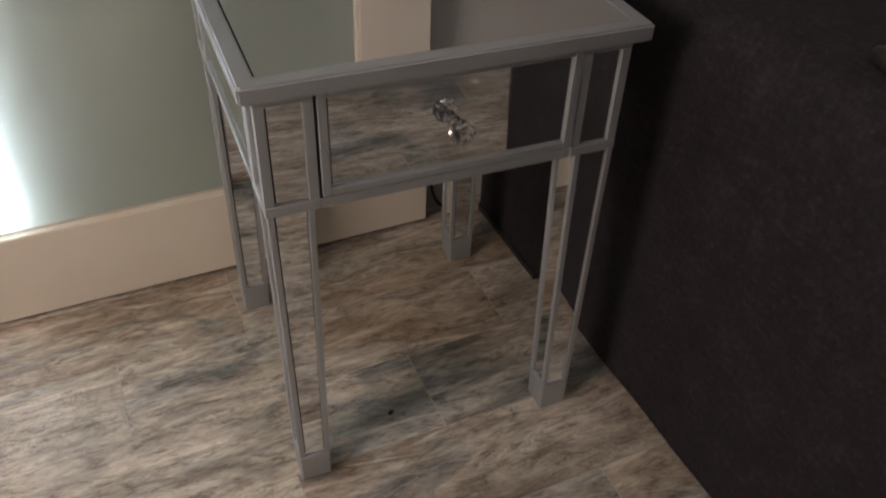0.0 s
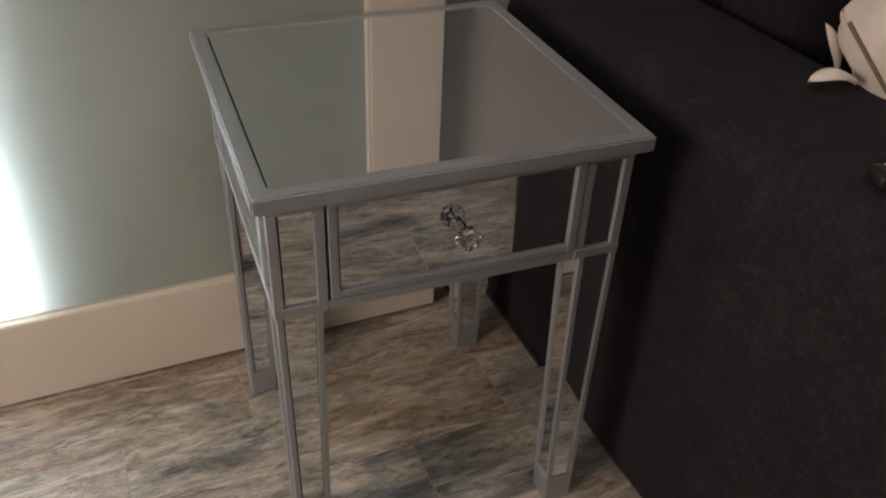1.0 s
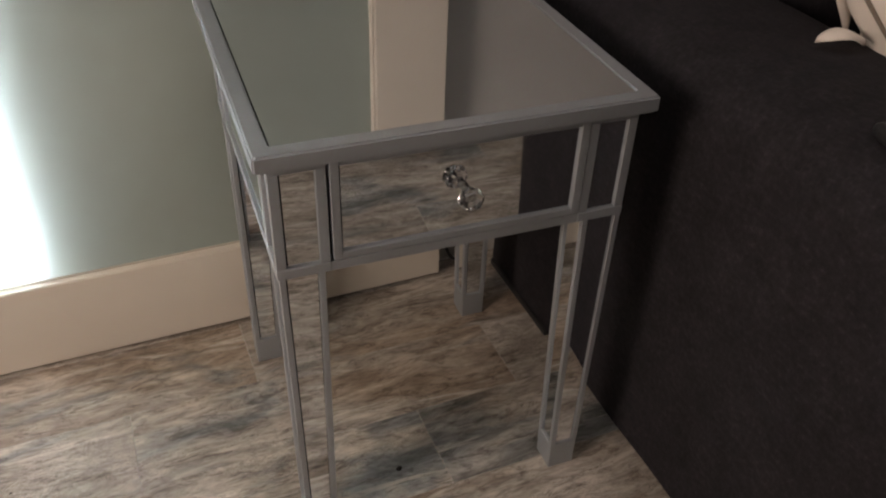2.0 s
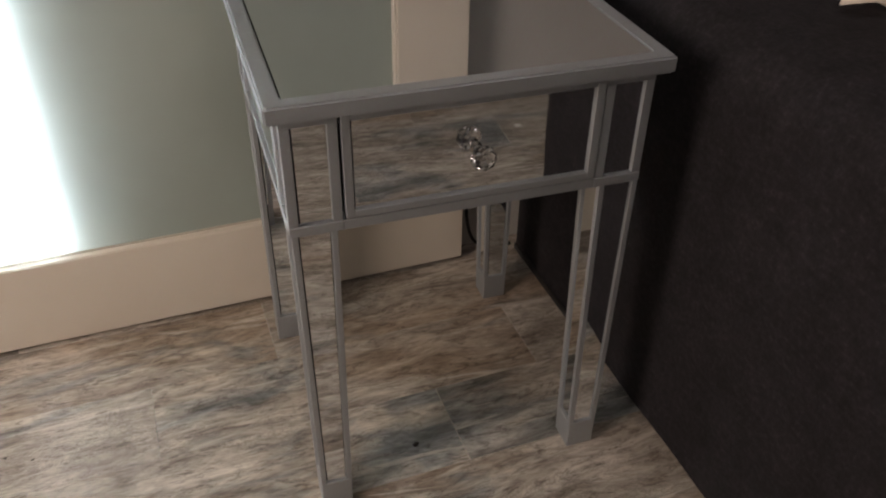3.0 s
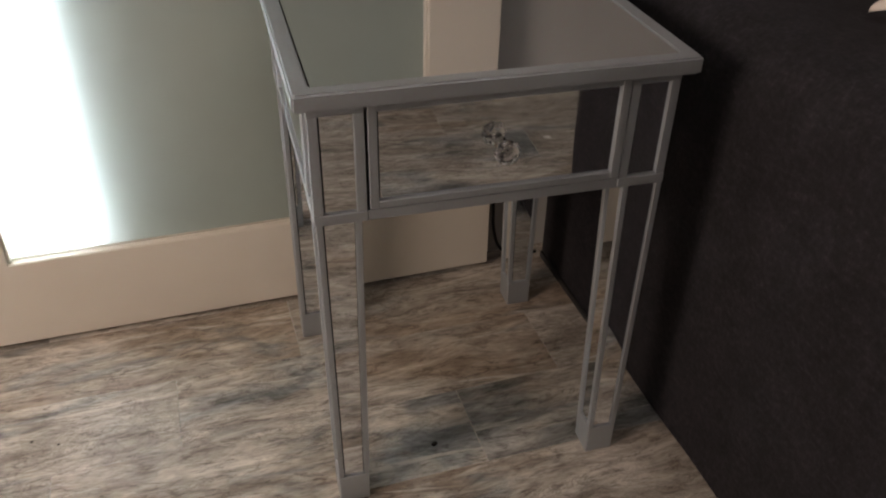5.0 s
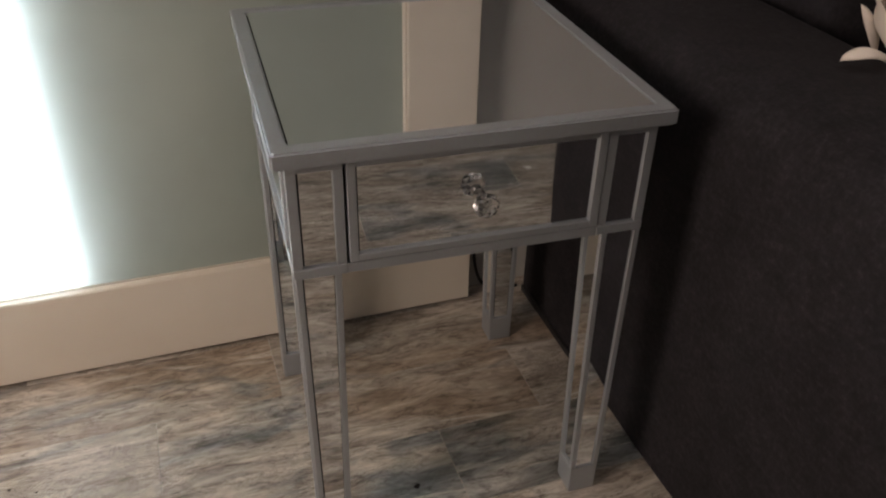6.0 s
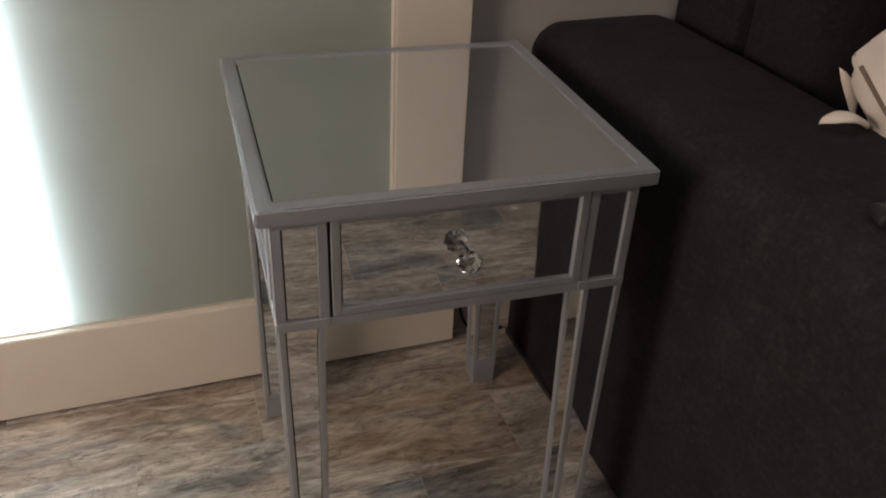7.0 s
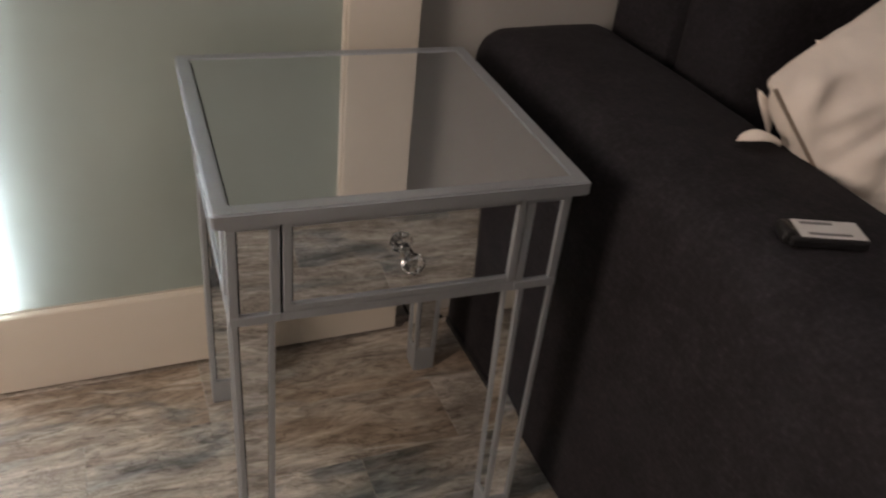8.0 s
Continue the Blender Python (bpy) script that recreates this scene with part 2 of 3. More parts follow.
def add_tube(bm, points, radius, sides=10):
    rings = []
    for i, p in enumerate(points):
        p = Vector(p)
        d = (Vector(points[min(i + 1, len(points) - 1)]) - Vector(points[max(i - 1, 0)])).normalized()
        a = d.orthogonal().normalized() if i == 0 else (prev - d * prev.dot(d)).normalized()
        prev = a
        b = d.cross(a)
        rings.append([bm.verts.new(p + radius * (math.cos(t) * a + math.sin(t) * b)) for t in [2 * math.pi * k / sides for k in range(sides)]])
    for r, s in zip(rings, rings[1:]):
        for k in range(sides):
            bm.faces.new((r[k], r[(k + 1) % sides], s[(k + 1) % sides], s[k]))
    bm.faces.new(rings[0][::-1]), bm.faces.new(rings[-1])
    return bm


def soft_block(x0, x1, y0, y1, z0, z1, round_by, crown=0.0, lumps=0.0, cuts=22, seed=0.0, straight=False):
    """An upholstered block: rounded edges, a crowned top and slight lumps."""
    bm = bmesh.new()
    bmesh.ops.create_cube(bm, size=1.0)
    bmesh.ops.subdivide_edges(bm, edges=bm.edges[:], cuts=cuts, use_grid_fill=True)
    c = Vector(((x0 + x1) / 2, (y0 + y1) / 2, (z0 + z1) / 2))
    h = Vector(((x1 - x0) / 2, (y1 - y0) / 2, (z1 - z0) / 2))
    r = min(round_by, min(h) * 0.98)
    for v in bm.verts:
        p = Vector((v.co.x * 2 * h.x, v.co.y * 2 * h.y, v.co.z * 2 * h.z))
        low = p.z if straight and p.z < 0 else None    # a straight lower half keeps its sharp bottom edge
        if low is not None:
            p.z = 0
        # corners pulled in to a rounded box; the grid is first drawn towards the edges
        q = Vector([max(-(s - r), min(s - r, k)) for k, s in zip(p, h)])
        d = p - q
        if d.length > 1e-6:
            p = q + d.normalized() * r
        if low is not None:
            p.z = low
        a, b = p.x / h.x, p.y / h.y
        if v.co.z > 0:
            p.z += crown * (1 - a * a) * (1 - b ** 4) * (v.co.z * 2)
        p += Vector((noise.noise(p * 7 + Vector((seed, 0, 0))), noise.noise(p * 7 + Vector((0, seed + 9, 0))), noise.noise(p * 7 + Vector((0, 0, seed + 5))))) * lumps
        v.co = c + p
    return bm


# ---- the room ----
WALL_V, DOOR_V, PANE_V = 0.530, 0.486, 0.5030
WEST, EAST, SOUTH, HIGH = -2.3, 2.6, -2.9, 2.4
OPEN_0, OPEN_1 = -0.542, -0.271        # the window opening in the wall behind the door

solid("ceiling", box(WEST - 0.1, EAST + 0.1, SOUTH - 0.1, 0.75, HIGH, HIGH + 0.12), CEILING, ROOM, "plain off-white painted ceiling over the room", "ceiling", "structure")
solid("wall_west", box(WEST - 0.12, WEST, SOUTH, 0.75, 0, HIGH), PLASTER, ROOM, "plain warm grey plaster wall", "wall", "structure")
solid("wall_east", box(EAST, EAST + 0.12, SOUTH, 0.75, 0, HIGH), PLASTER, ROOM, "plain warm grey plaster wall", "wall", "structure")
solid("wall_south", box(WEST - 0.12, EAST + 0.12, SOUTH - 0.12, SOUTH, 0, HIGH), PLASTER, ROOM, "plain warm grey plaster wall", "wall", "structure")
wall = bmesh.new()
add_box(wall, OPEN_1, EAST, WALL_V, WALL_V + 0.14, 0, HIGH)
add_box(wall, WEST, OPEN_0, WALL_V, WALL_V + 0.14, 0, HIGH)
add_box(wall, OPEN_0, OPEN_1, WALL_V, WALL_V + 0.14, 2.12, HIGH)
add_box(wall, OPEN_0, OPEN_1, WALL_V, WALL_V + 0.14, 0, 0.12)
solid("wall_north", wall, PLASTER, ROOM, "warm grey plaster wall behind sofa and door", "wall", "structure")
bm = bmesh.new()
bm.faces.new([bm.verts.new(c) for c in ((OPEN_0, WALL_V - 0.0005, 0.12), (OPEN_1, WALL_V - 0.0005, 0.12), (OPEN_1, WALL_V - 0.0005, 2.12), (OPEN_0, WALL_V - 0.0005, 2.12))])
solid("backdrop", bm, DAYLIGHT, ROOM, "bright overcast daylight in the window opening", "daylight", "structure")

# the open door leaf that stands parallel to the wall
DOOR_0, PANE_0, PANE_1, DOOR_1 = -0.525, -0.404, 0.284, 0.405
RAIL_TOP, HEAD, TALL, BACK = 0.1655, 1.93, 2.03, 0.526
door = thing("door_1", ROOM, "open white door with frosted pale green glass", "door", kind="structure")
bm = bmesh.new()
around = [(DOOR_0, 0.008), (DOOR_1, 0.008), (DOOR_1, TALL), (DOOR_0, TALL)]
within = [(PANE_0, RAIL_TOP), (PANE_1, RAIL_TOP), (PANE_1, HEAD), (PANE_0, HEAD)]
rings = [[bm.verts.new((u, v, z)) for u, z in pts] for pts, v in ((around, BACK), (around, DOOR_V), (within, DOOR_V), (within, BACK))]
for r, q in zip(rings, rings[1:] + rings[:1]):
    for k in range(4):
        bm.faces.new((r[k], r[(k + 1) % 4], q[(k + 1) % 4], q[k]))
outline = [e for e in bm.edges if not any(a in e.verts and b in e.verts for a, b in zip(rings[1] + rings[3], rings[2] + rings[0]))]
bmesh.ops.bevel(bm, geom=outline, offset=0.0018, segments=2, affect="EDGES")
part("frame", bm, WHITE, door, "white painted door frame with broad bottom rail")
part("pane", box(PANE_0, PANE_1, PANE_V, PANE_V + 0.003, RAIL_TOP, HEAD), PANE, door, "frosted pale green glass with daylight behind")
SEAL = grained("seal", (0.52, 0.47, 0.39), 0.6, 200, 0.1, 0.2)
for u0, u1, z0, z1 in ((PANE_0, PANE_0 + 0.0045, RAIL_TOP, HEAD), (PANE_1 - 0.0045, PANE_1, RAIL_TOP, HEAD)):
    part("bead", box(u0, u1, DOOR_V + 0.004, PANE_V - 0.0005, z0, z1, bevel=0.0015), WHITE, door, "thin white glazing bead")
part("bead", box(PANE_0 + 0.0045, PANE_1 - 0.0045, PANE_V - 0.005, PANE_V - 0.0005, RAIL_TOP, RAIL_TOP + 0.0018, bevel=0.0006), SEAL, door, "thin beige sealing strip")


# ---- the sofa ----
sofa = thing("sofa", ROOM, "charcoal fabric sofa with a broad padded arm", "sofa")
arm = soft_block(0.520, 0.778, -0.52, 0.524, 0.010, 0.621, 0.050, 0.011, 0.0025, 34, 1.0, True)
for vert in arm.verts:
    vert.co.x -= 0.011 * max(0.0, 0.66 - vert.co.x) / 0.14 * vert.co.z / 0.62       # the outer side leans out slightly
part("arm", arm, FABRIC, sofa, "broad padded arm", True)
part("base", soft_block(0.775, 2.35, -0.46, 0.522, 0.015, 0.27, 0.03, 0, 0.001, 14, 2.0), FABRIC, sofa, smooth=True)
part("seat_cushion", soft_block(0.782, 1.56, -0.50, 0.20, 0.262, 0.43, 0.05, 0.015, 0.002, 20, 3.0), FABRIC, sofa, smooth=True)
part("seat_cushion", soft_block(1.565, 2.34, -0.50, 0.20, 0.262, 0.43, 0.05, 0.015, 0.002, 16, 4.0), FABRIC, sofa, smooth=True)
part("backrest", soft_block(0.780, 2.35, 0.335, 0.522, 0.25, 0.88, 0.03, 0.0, 0.0015, 20, 5.0), FABRIC, sofa, smooth=True)
part("back_cushion", soft_block(0.776, 1.56, 0.160, 0.338, 0.42, 0.92, 0.05, 0.01, 0.004, 22, 6.0), FABRIC, sofa, smooth=True)
part("back_cushion", soft_block(1.565, 2.34, 0.125, 0.338, 0.42, 0.92, 0.07, 0.01, 0.004, 16, 7.0), FABRIC, sofa, smooth=True)
for u0, u1, v0, v1 in ((0.5155, 0.560, 0.263, 0.488), (0.55, 0.60, -0.45, -0.40), (2.29, 2.335, -0.45, -0.40), (2.29, 2.335, 0.26, 0.488)):
    part("foot", box(u0, u1, v0, v1, 0, 0.013, bevel=0.002), BLACK_PLASTIC, sofa, "low black plastic foot")


# ---- the mirrored side table ----
W, H, TOP, APRON = 0.435, 0.620, 0.019, 0.462
table = thing("side_table", pose(0, 0, 0), "silver-painted side table clad in mirror, one drawer", "table")

RIM = 0.0195
bm = bmesh.new()
outer, inner = [(0, 0), (W, 0), (W, W), (0, W)], [(RIM, RIM), (W - RIM, RIM), (W - RIM, W - RIM), (RIM, W - RIM)]
rings = [[bm.verts.new((x, y, z)) for x, y in pts] for pts, z in ((outer, H - TOP), (outer, H), (inner, H), (inner, H - TOP))]
for r, s in zip(rings, rings[1:] + rings[:1]):
    for i in range(4):
        bm.faces.new((r[i], r[(i + 1) % 4], s[(i + 1) % 4], s[i]))
bmesh.ops.bevel(bm, geom=bm.edges[:], offset=0.0021, segments=3, affect="EDGES")
part("top_frame", bm, SILVER, table, "silver-painted wooden top frame")
part("top_board", box(RIM - 0.001, W - RIM + 0.001, RIM - 0.001, W - RIM + 0.001, H - TOP + 0.002, H - 0.0045), BACKING, table)
part("top_mirror", box(RIM + 0.0016, W - RIM - 0.0004, RIM + 0.0006, W - RIM - 0.0006, H - 0.0044, H - 0.0012), MIRROR, table, "square mirror glass top")

A0, A1 = 0.0140, W - 0.0140        # outer faces of the apron
POST = 0.0575                      # width of a corner post


def plate(axis, at, out, a0, a1, z0, z1, thick=0.0022):
    """A thin upright plate in the plane axis = at, facing out (-1 or 1)."""
    lo, hi = sorted((at, at - out * thick))
    if axis == "y":
        return box(a0, a1, lo, hi, z0, z1)
    return box(lo, hi, a0, a1, z0, z1)


def corner_post(cx, cy):
    """A square corner block of the apron, with a sunk mirror strip on its two outer sides."""
    x0, x1 = (A0, A0 + POST) if cx < 0 else (A1 - POST, A1)
    y0, y1 = (A0, A0 + POST) if cy < 0 else (A1 - POST, A1)
    z0, z1 = APRON, H - TOP - 0.0003
    s, d = 0.0108, 0.0034
    bm = bmesh.new()
    for bx in ((x0, x0 + s), (x1 - s, x1)):
        for by in ((y0, y0 + s), (y1 - s, y1)):
            add_box(bm, *bx, *by, z0 + 0.0125, z1 - 0.011, bevel=0.0006, steps=1)
    add_box(bm, x0 - 0.0006, x1 + 0.0006, y0 - 0.0006, y1 + 0.0006, z0, z0 + 0.0125, bevel=0.0009, steps=1)
    add_box(bm, x0, x1, y0, y1, z1 - 0.011, z1)
    post = part("corner_post", bm, SILVER, table)
    part("backing", box(x0 + 2 * d, x1 - 2 * d, y0 + 2 * d, y1 - 2 * d, z0 + 0.006, z1 - 0.006), BACKING, post)
    g = 0.0011
    for axis, at, out, lo, hi in (("y", y0 if cy < 0 else y1, cy, x0, x1), ("x", x0 if cx < 0 else x1, cx, y0, y1)):
        part("mirror_strip", plate(axis, at - out * d, out, lo + s + 1.7 * g, hi - s - g / 3, z0 + 0.0125 + g, z1 - 0.011 - g / 3), MIRROR, post, "sunk mirror strip")


def leg(cx, cy):
    """A tapered leg with a sunk mirror strip on each side and a plain foot."""
    mx = A0 + POST / 2 - 0.0022 if cx < 0 else A1 - POST / 2 + 0.0048
    my = A0 + POST / 2 - 0.0020 if cy < 0 else A1 - POST / 2 + 0.0010
    # the feet splay a little
    sx = 0.0072 if cx > 0 else (-0.0005 if cy < 0 else -0.0045)
    sy = 0.0 if cy < 0 else 0.0050
    half_top, half_low, foot = 0.0250, 0.0202, 0.050

    def at(z, inset=0.0):
        k = z / APRON
        h = half_low + (half_top - half_low) * k - inset
        c = mx + sx * (1 - k)
        e = my + sy * (1 - k)
        return (c - h, c + h, e - h, e + h, z)

    s, d, g = 0.0072, 0.0030, 0.0010
    bm = bmesh.new()
    add_taper(bm, at(foot - 0.002, 2.1 * d), at(APRON - 0.0006, 2.1 * d))
    post = part("leg", bm, BACKING, table, "tapered silver leg faced with mirror")
    for ix in (0, 1):
        for iy in (0, 1):
            def bar(z):
                x0, x1, y0, y1, _ = at(z)
                return ((x0, x0 + s) if ix == 0 else (x1 - s, x1)) + ((y0, y0 + s) if iy == 0 else (y1 - s, y1)) + (z,)
            part("stile", add_taper(bmesh.new(), bar(foot), bar(APRON - 0.0003), 0.0006), SILVER, post)
    part("foot", add_taper(bmesh.new(), at(0), at(foot + 0.0002), 0.0012), SILVER, post)
    for side in range(4):
        def strip(z):
            x0, x1, y0, y1, _ = at(z)
            if side == 0:
                return (x0 + s + 1.6 * g, x1 - s - g, y0 + d, y0 + 2 * d, z)
            if side == 1:
                return (x0 + s + 1.6 * g, x1 - s - g, y1 - 2 * d, y1 - d, z)
            if side == 2:
                return (x0 + d, x0 + 2 * d, y0 + s + g, y1 - s - g / 3, z)
            return (x1 - 2 * d, x1 - d, y0 + s + g, y1 - s - g / 3, z)
        bm = bmesh.new()
        add_taper(bm, strip(foot + 0.0015), strip(APRON - 0.001))
        part("mirror_strip", bm, MIRROR, post, "sunk mirror strip")


for cx in (-1, 1):
    for cy in (-1, 1):
        corner_post(cx, cy)
        leg(cx, cy)


def apron_panel(name, axis, at, out):
    """A side of the apron between two corner posts: a frame with a sunk mirror."""
    lo, hi, z0, z1, d = A0 + POST + 0.0002, A1 - POST - 0.0002, APRON, H - TOP - 0.0003, 0.003
    bm = bmesh.new()
    inside = at - out * 0.014
    a, b = sorted((at, inside))
    for a0, a1, c0, c1 in ((lo, hi, z0, z0 + 0.0105), (lo, hi, z1 - 0.010, z1), (lo, lo + 0.009, z0 + 0.0105, z1 - 0.010), (hi - 0.009, hi, z0 + 0.0105, z1 - 0.010)):
        add_box(bm, *((a0, a1, a, b) if axis == "y" else (a, b, a0, a1)), c0, c1, bevel=0.0006, steps=1)
    frame_ob = part(name, bm, SILVER, table)
    part("backing", plate(axis, at - out * 0.006, out, lo + 0.002, hi - 0.002, z0 + 0.003, z1 - 0.003, 0.005), BACKING, frame_ob)
    part("mirror", plate(axis, at - out * d, out, lo + 0.010, hi - 0.0095, z0 + 0.0115, z1 - 0.0105), MIRROR, frame_ob, "sunk mirror panel")


apron_panel("side_panel", "x", A0, -1)
apron_panel("side_panel", "x", A1, 1)
apron_panel("back_panel", "y", A1, 1)

# front: a thin rail under the drawer, and the drawer
part("front_rail", box(A0 + POST + 0.0002, A1 - POST - 0.0002, A0, A0 + 0.016, APRON, APRON + 0.0125, bevel=0.0008, steps=1), SILVER, table)
part("inner_board", box(A0 + POST - 0.002, A1 - POST + 0.002, A0 + 0.017, A0 + 0.024, APRON + 0.004, H - TOP - 0.004), BACKING, table)
D0, D1, DZ0, DZ1 = A0 + POST + 0.0032, A1 - POST - 0.0010, APRON + 0.0138, H - TOP - 0.0012
bm = bmesh.new()
FY = A0 - 0.0012
add_box(bm, D0, D0 + 0.0098, FY, FY + 0.015, DZ0, DZ1, bevel=0.0008, steps=1)
add_box(bm, D1 - 0.0105, D1, FY, FY + 0.015, DZ0, DZ1, bevel=0.0008, steps=1)
add_box(bm, D0 + 0.0098, D1 - 0.0105, FY, FY + 0.015, DZ0, DZ0 + 0.0088, bevel=0.0008, steps=1)
add_box(bm, D0 + 0.0098, D1 - 0.0105, FY, FY + 0.015, DZ1 - 0.010, DZ1, bevel=0.0008, steps=1)
drawer = part("drawer", bm, SILVER, table, "closed drawer with silver frame")
part("backing", box(D0 + 0.004, D1 - 0.004, FY + 0.0068, FY + 0.014, DZ0 + 0.004, DZ1 - 0.004), BACKING, drawer)
part("mirror", box(D0 + 0.0114, D1 - 0.0107, FY + 0.0042, FY + 0.0064, DZ0 + 0.0092, DZ1 - 0.0104), MIRROR, drawer, "mirror glass drawer front")

KX, KZ, KY = 0.2185, 0.5365, FY + 0.0042
bm = bmesh.new()
profile = [(0.0, 0.0070), (0.0012, 0.0070), (0.0020, 0.0048), (0.0090, 0.0036), (0.0105, 0.0036), (0.0115, 0.0062), (0.0128, 0.0062)]
rings = [[bm.verts.new((KX + r * math.cos(t), KY - a, KZ + r * math.sin(t))) for t in [2 * math.pi * k / 20 for k in range(20)]] for a, r in profile]
for r, s in zip(rings, rings[1:]):
    for k in range(20):
        bm.faces.new((r[k], r[(k + 1) % 20], s[(k + 1) % 20], s[k]))
bm.faces.new(rings[-1]), bm.faces.new(rings[0])
part("knob_stem", bm, CHROME, drawer, "small chrome stem")
bm = bmesh.new()
facets = [(0.0130, 0.0048, 0), (0.0150, 0.0104, 0.5), (0.0205, 0.0136, 0), (0.0250, 0.0138, 0.5), (0.0300, 0.0112, 0), (0.0322, 0.0070, 0.5)]
FLUTES = 16
rings = [[bm.verts.new((KX + r * (1 + 0.05 * (-1) ** k) * math.cos(t), KY - a, KZ + r * (1 + 0.05 * (-1) ** k) * math.sin(t))) for k, t in enumerate([2 * math.pi * (k + o) / FLUTES for k in range(FLUTES)])] for a, r, o in facets]
for (r, s), (_, _, o) in zip(zip(rings, rings[1:]), facets):
    for k in range(FLUTES):
        n = (k + 1) % FLUTES
        if o == 0:
            bm.faces.new((r[k], r[n], s[k])), bm.faces.new((r[n], s[n], s[k]))
        else:
            bm.faces.new((r[k], s[n], s[k])), bm.faces.new((r[k], r[n], s[n]))
bm.faces.new(rings[0]), bm.faces.new(rings[-1])
part("knob", bm, CRYSTAL, drawer, "faceted clear crystal knob")


# ---- the pillow on the sofa ----
EX = Vector((0.90, 0.28, 0.28)).normalized()
EY = Vector((-0.50, 0.52, 0.74))
EY = (EY - EX * EY.dot(EX)).normalized()
EZ = EX.cross(EY).normalized()
HALF = 0.19
corner = Vector((0.682, 0.021, 0.721))
centre = corner + EX * HALF - EY * HALF
PILLOW = ROOM @ Matrix.Translation(centre) @ Matrix((EX, EY, EZ)).transposed().to_4x4()
pillow = thing("pillow", PILLOW, "cream cotton cushion with a seam and fabric petals", "pillow")


def pillow_sheet(side):
    bm = bmesh.new()
    n = 64
    grid = []
    for j in range(n + 1):
        row = []
        for i in range(n + 1):
            a, b = 2 * i / n - 1, 2 * j / n - 1
            blunt = 1 - 0.030 * (a * a * b * b) ** 2
            pinch = (1 - 0.04 * (1 - a * a) * (b * b)) * blunt
            pinch_x = (1 - 0.04 * (1 - b * b) * (a * a)) * blunt
            x, y = a * HALF * pinch_x, b * HALF * pinch
            fill = max(0.0, (1 - a * a) * (1 - b * b)) ** (0.66 if side > 0 else 0.46)
            z = side * (0.078 if side > 0 else 0.105) * fill
            fold = noise.noise(Vector((x * 6, y * 20, side * 3.0))) * 0.011 + noise.noise(Vector((x * 13 + y * 9 + 4, y * 46, side))) * 0.009
            z += fold * min(1.0, fill * 1.6)
            # gathers that run in from the seam on one side
            away = x + HALF
            gather = math.sin(70 * (y - 0.5 * away) + 4.0 * noise.noise(Vector((x * 10, y * 10, 0))))
            z += side * 0.0085 * gather * max(0, 1 - away / 0.16) * min(1, fill * 2.2)
            # the stuffing sags out past the seam on the arm's side
            if side < 0 and a < 0:
                x -= 0.004 * max(0.0, math.sin(math.pi * (a + 1))) ** 0.5 * (1 - b ** 8)
                y += 0.008 * max(0.0, b) ** 3 * (1 - a ** 8) * (1 - b ** 12)
            row.append(bm.verts.new((x, y, z)))
        grid.append(row)
    for j in range(n):
        for i in range(n):
            bm.faces.new((grid[j][i], grid[j][i + 1], grid[j + 1][i + 1], grid[j + 1][i]))
    return bm


part("front_cover", pillow_sheet(1), COTTON, pillow, smooth=True)
part("back_cover", pillow_sheet(-1), COTTON, pillow, smooth=True)
# a thin dark tube laid along the seam stands for its shaded groove
edge = []
for k in range(41):
    a = 1 - 1.95 * k / 40
    edge.append((-(1 - 0.04 * (1 - a * a)) * (1 - 0.030 * a ** 4) * HALF, a * HALF * (1 - 0.030 * a ** 4), 0.001))
part("seam_shade", add_tube(bmesh.new(), edge[2:], 0.0026, 8), SEAM_SHADE, pillow, "taupe line for the shaded groove along the seam", True)


def petal(start, tip, width, bulge):
    """A leaf-shaped padded flap, between two places in the room."""
    inv = (ROOM @ Matrix.Identity(4))
    m = PILLOW.inverted() @ inv
    a, b = m @ Vector(start), m @ Vector(tip)
    d = b - a
    up = m.to_3x3() @ Vector(bulge)
    side = d.cross(up).normalized()
    up = side.cross(d).normalized()
    bm = bmesh.new()
    n, k = 14, 6
    sheets = []
    for s in (1, -1):
        rows = []
        for i in range(n + 1):
            f = i / n
            w = width * (math.sin(math.pi * min(1, f * 0.92 + 0.08)) ** 0.6) * (0.55 + 0.45 * f)
            rows.append([bm.verts.new(a + d * f + side * w * (2 * j / k - 1) + up * (s * 0.004 * math.sin(math.pi * j / k) + 0.010 * math.sin(math.pi * f))) for j in range(k + 1)])
        sheets.append(rows)
        for i in range(n):
            for j in range(k):
                bm.faces.new((rows[i][j], rows[i][j + 1], rows[i + 1][j + 1], rows[i + 1][j]))
    bmesh.ops.remove_doubles(bm, verts=bm.verts[:], dist=0.0004)
    return bm


part("petal", petal((0.711, -0.013, 0.641), (0.655, 0.005, 0.644), 0.0165, (0, -0.2, 1)), COTTON, pillow, "padded fabric petal", True)
part("petal", petal((0.762, 0.060, 0.618), (0.719, 0.060, 0.684), 0.0095, (-0.3, -1, 0.2)), COTTON, pillow, "padded fabric petal", True)
part("petal", petal((0.825, 0.066, 0.712), (0.792, 0.060, 0.748), 0.012, (0, -1, 0.2)), COTTON, pillow, "padded fabric petal", True)


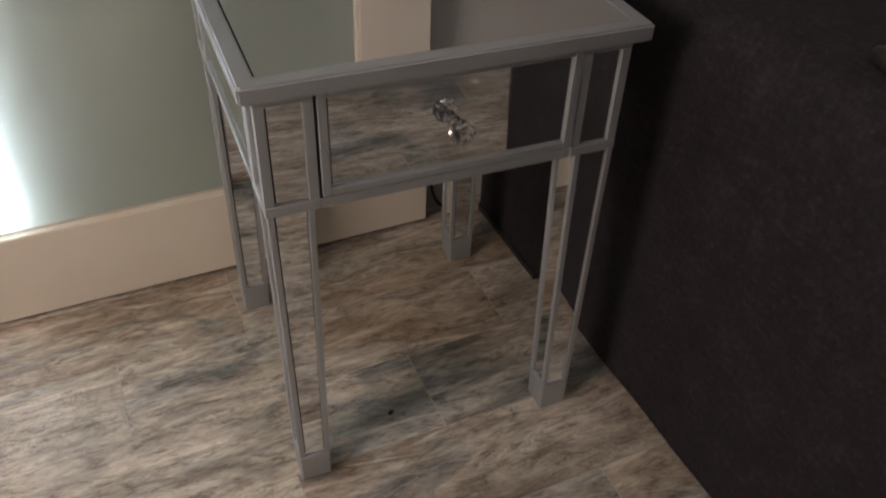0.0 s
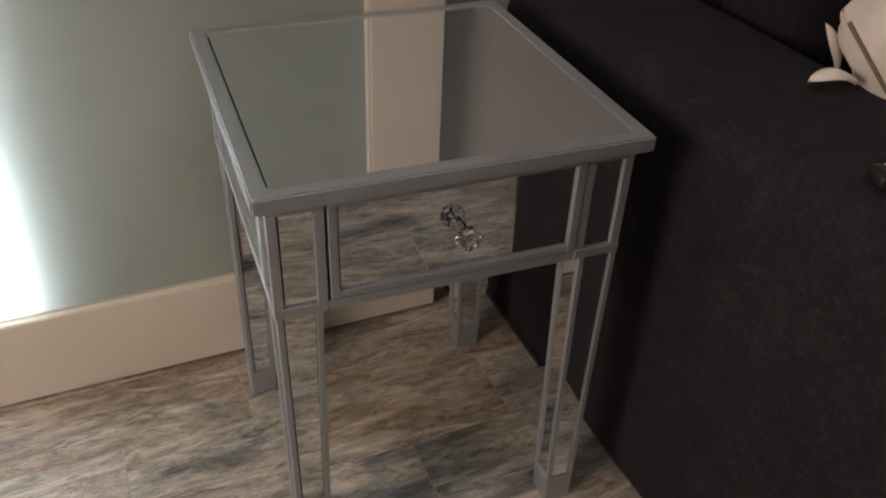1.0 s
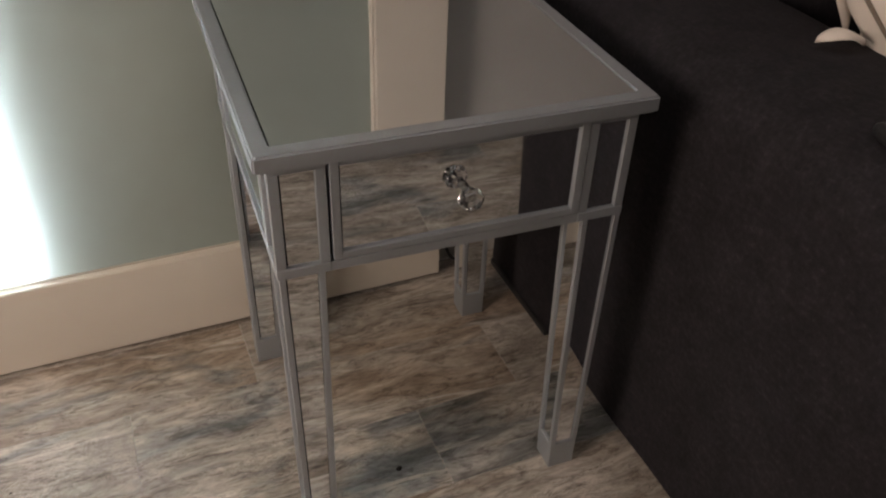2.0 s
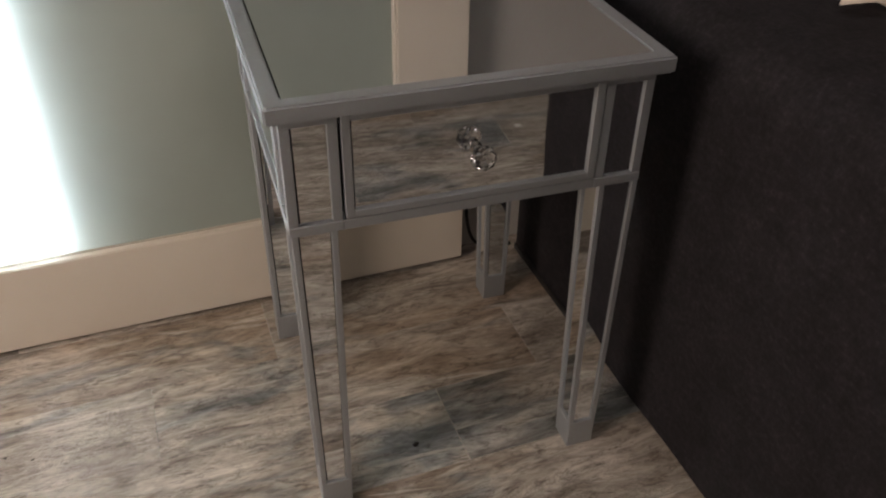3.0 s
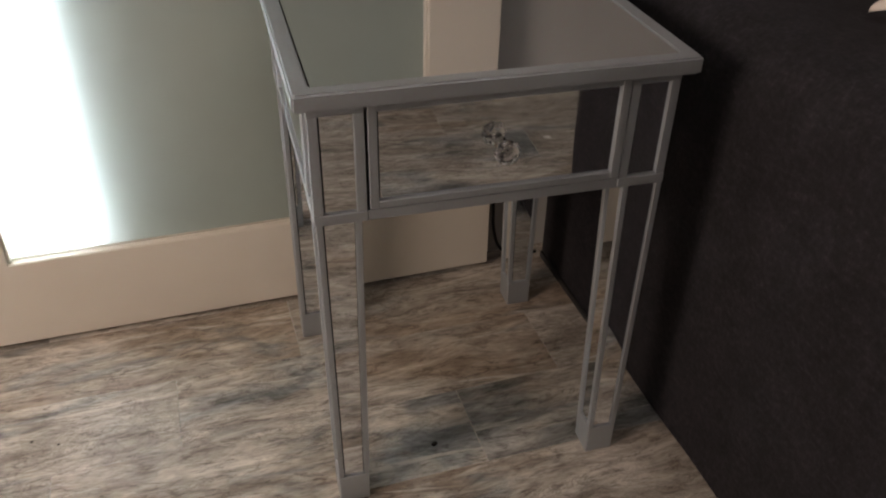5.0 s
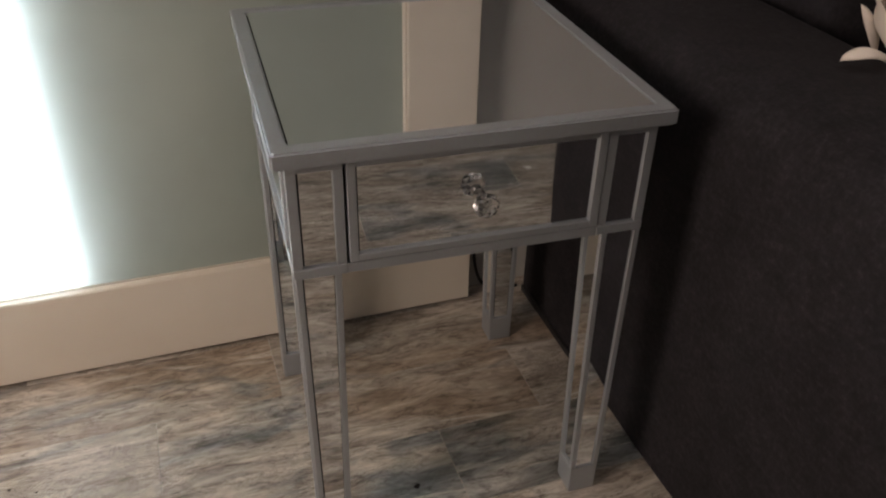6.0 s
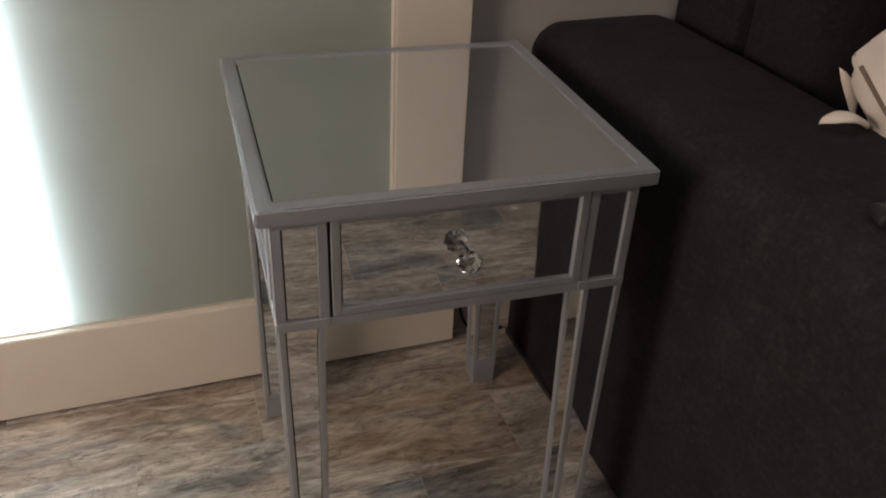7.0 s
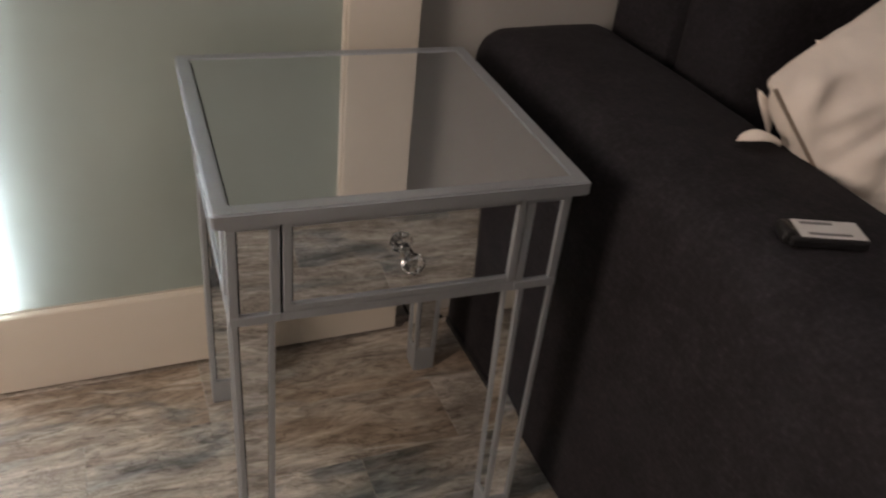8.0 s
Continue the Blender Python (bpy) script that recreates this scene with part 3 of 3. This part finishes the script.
# ---- small things ----
REMOTE = ROOM @ pose(0.611, -0.205, 0.6325, 0, 0, -19.7)
remote = thing("card_reader", REMOTE, "small black plastic device with pale printed label", "device")
part("body", box(-0.047, 0.0395, -0.0205, 0.0200, 0, 0.0125, bevel=0.0035), BLACK_PLASTIC, remote)
part("end_cap", box(-0.054, -0.0395, -0.0150, 0.0160, 0.0006, 0.0150, bevel=0.005, steps=3), BLACK_PLASTIC, remote, "rounded black end cap", True)
label_ob = part("label", box(-0.0367, 0.0372, -0.0175, 0.0178, 0.0127, 0.0132), PAPER, remote, "pale printed paper label")
part("print_bar", box(-0.028, 0.008, 0.0085, 0.0135, 0.0133, 0.0136), INK, label_ob)
part("print_bar", box(-0.026, 0.022, -0.0125, -0.0080, 0.0133, 0.0136), INK, label_ob)

cable = bmesh.new()
ends = [Vector(p) for p in ((0.424, 0.524, 0.30), (0.427, 0.523, 0.10), (0.4285, 0.522, 0.065), (0.434, 0.520, 0.034), (0.444, 0.516, 0.013), (0.462, 0.510, 0.0038), (0.490, 0.503, 0.0036), (0.516, 0.499, 0.0036))]
pts = []
for p0, p1, p2, p3 in zip([ends[0]] + ends, ends, ends[1:], ends[2:] + [ends[-1]]):
    for k in range(5):
        f = k / 5
        pts.append(0.5 * (2 * p1 + (p2 - p0) * f + (2 * p0 - 5 * p1 + 4 * p2 - p3) * f ** 2 + (3 * p1 - p0 - 3 * p2 + p3) * f ** 3))
add_tube(cable, pts, 0.0032, 8)
solid("cable", cable, RUBBER, ROOM, "thin black cable hanging down the wall onto the floor", "cable", smooth=True)


def crumb(name, x, y, size, mat, label, seed):
    bm = bmesh.new()
    bmesh.ops.create_icosphere(bm, subdivisions=2, radius=size)
    for v in bm.verts:
        v.co *= 1 + 0.55 * noise.noise(v.co * (1.4 / size) + Vector((seed, 0, 0)))
        v.co.x *= 1.5
        v.co.z = v.co.z * 0.55 + size * 0.45
    low = min(v.co.z for v in bm.verts)
    for v in bm.verts:
        v.co.z -= low
    return solid(name, bm, mat, pose(x, y, 0.0006, 0, 0, 25), label, "debris")


crumb("crumb", 0.171, 0.089, 0.0034, CRUMB, "tiny dark crumb on the tiled floor", 1.0)
crumb("grit", 0.689, -0.934, 0.0055, GRIT, "tiny pale bit of grit on the tiled floor", 4.0)
crumb("crumb", 0.396, -0.576, 0.0030, CRUMB, "tiny dark crumb on the tiled floor", 6.0)
crumb("crumb", -0.365, 0.227, 0.0014, CRUMB, "tiny dark crumb on the tiled floor", 2.0)
crumb("crumb", -0.403, 0.242, 0.0016, CRUMB, "tiny dark crumb on the tiled floor", 3.0)


# ---- the tiled floor ----
solid("subfloor", box(WEST - 0.1, EAST + 0.1, SOUTH - 0.1, 0.75, -0.15, -0.012), GROUT, ROOM, "concrete below the tiles", "floor", "structure")
floor = solid("floor", box(WEST - 0.05, EAST + 0.05, SOUTH - 0.05, 0.72, -0.010, -0.0006), GROUT, ROOM, "grey-brown wood-look porcelain plank floor", "floor", "structure")
TILE_L, TILE_W, GAP, SEAM = 0.604, 0.1515, 0.0013, 0.0005


def tile_mesh(x0=-TILE_L / 2, x1=TILE_L / 2):
    bm = box(x0 + GAP / 2, x1 - GAP / 2, -TILE_W / 2 + SEAM / 2, TILE_W / 2 - SEAM / 2, -0.008, 0.0)
    top_edges = [e for e in bm.edges if all(v.co.z > -0.001 for v in e.verts)]
    bmesh.ops.bevel(bm, geom=top_edges, offset=0.0003, segments=1, affect="EDGES")
    return finish("tile", bm, TILE)


TILE_MESH = tile_mesh()
FIRST_V, FIRST_U = 0.334, 0.421
# where a joint crosses each row; the other rows step on evenly
JOINTS = {-1: 0.421, -2: 0.2415, -3: 0.016, -4: 0.4135, -7: 0.392, -9: 0.61}
# planks that stand out: (row, number from that joint): slate end, warmth, lightness
PLANKS = {(-2, 0): (1.05, 0.45, 0.50), (-2, -1): (0.31, 0.34, 0.62), (-1, -1): (0.49, 0.64, 0.57), (-1, 0): (0.5, 0.72, 0.42), (-1, -2): (0.45, 0.36, 0.58), (0, -1): (0.5, 0.70, 0.40), (0, 0): (0.5, 0.76, 0.30), (0, -2): (0.5, 0.64, 0.5), (-3, 0): (0.60, 0.56, 0.42), (-3, -1): (0.5, 0.42, 0.66), (-4, -1): (0.5, 0.4, 0.5), (-2, -2): (0.5, 0.42, 0.5), (-4, 0): (0.62, 0.5, 0.42)}
rng = random.Random(7)
for row in range(-22, 2):
    v = FIRST_V + (row + 0.5) * TILE_W
    start = JOINTS.get(row, FIRST_U + 0.2025 * (row + 1))
    k = math.ceil((WEST - start) / TILE_L) - 1
    while start + k * TILE_L < EAST:
        middle = start + (k + 0.5) * TILE_L
        x0, x1 = max(-TILE_L / 2, WEST - 0.05 - middle), min(TILE_L / 2, EAST + 0.05 - middle)
        if x1 - x0 < 0.03:
            k += 1
            continue
        cut = x1 - x0 < TILE_L - 0.001        # a plank cut to length at the wall
        ob = new("tile", tile_mesh(x0, x1) if cut else TILE_MESH)
        ob.parent = floor
        turn = 180 * rng.randint(0, 1)
        mood = (rng.uniform(0.2, 0.8), rng.uniform(0.1, 0.4), rng.uniform(0.10, 0.42))
        if cut:
            turn = 0
        if (row, k) in PLANKS:
            turn, mood = 0, PLANKS[(row, k)]
        ob.color = (*mood, 1)
        ob.matrix_basis = pose(middle, v, rng.uniform(-0.0002, 0.0001), 0, 0, turn)
        k += 1
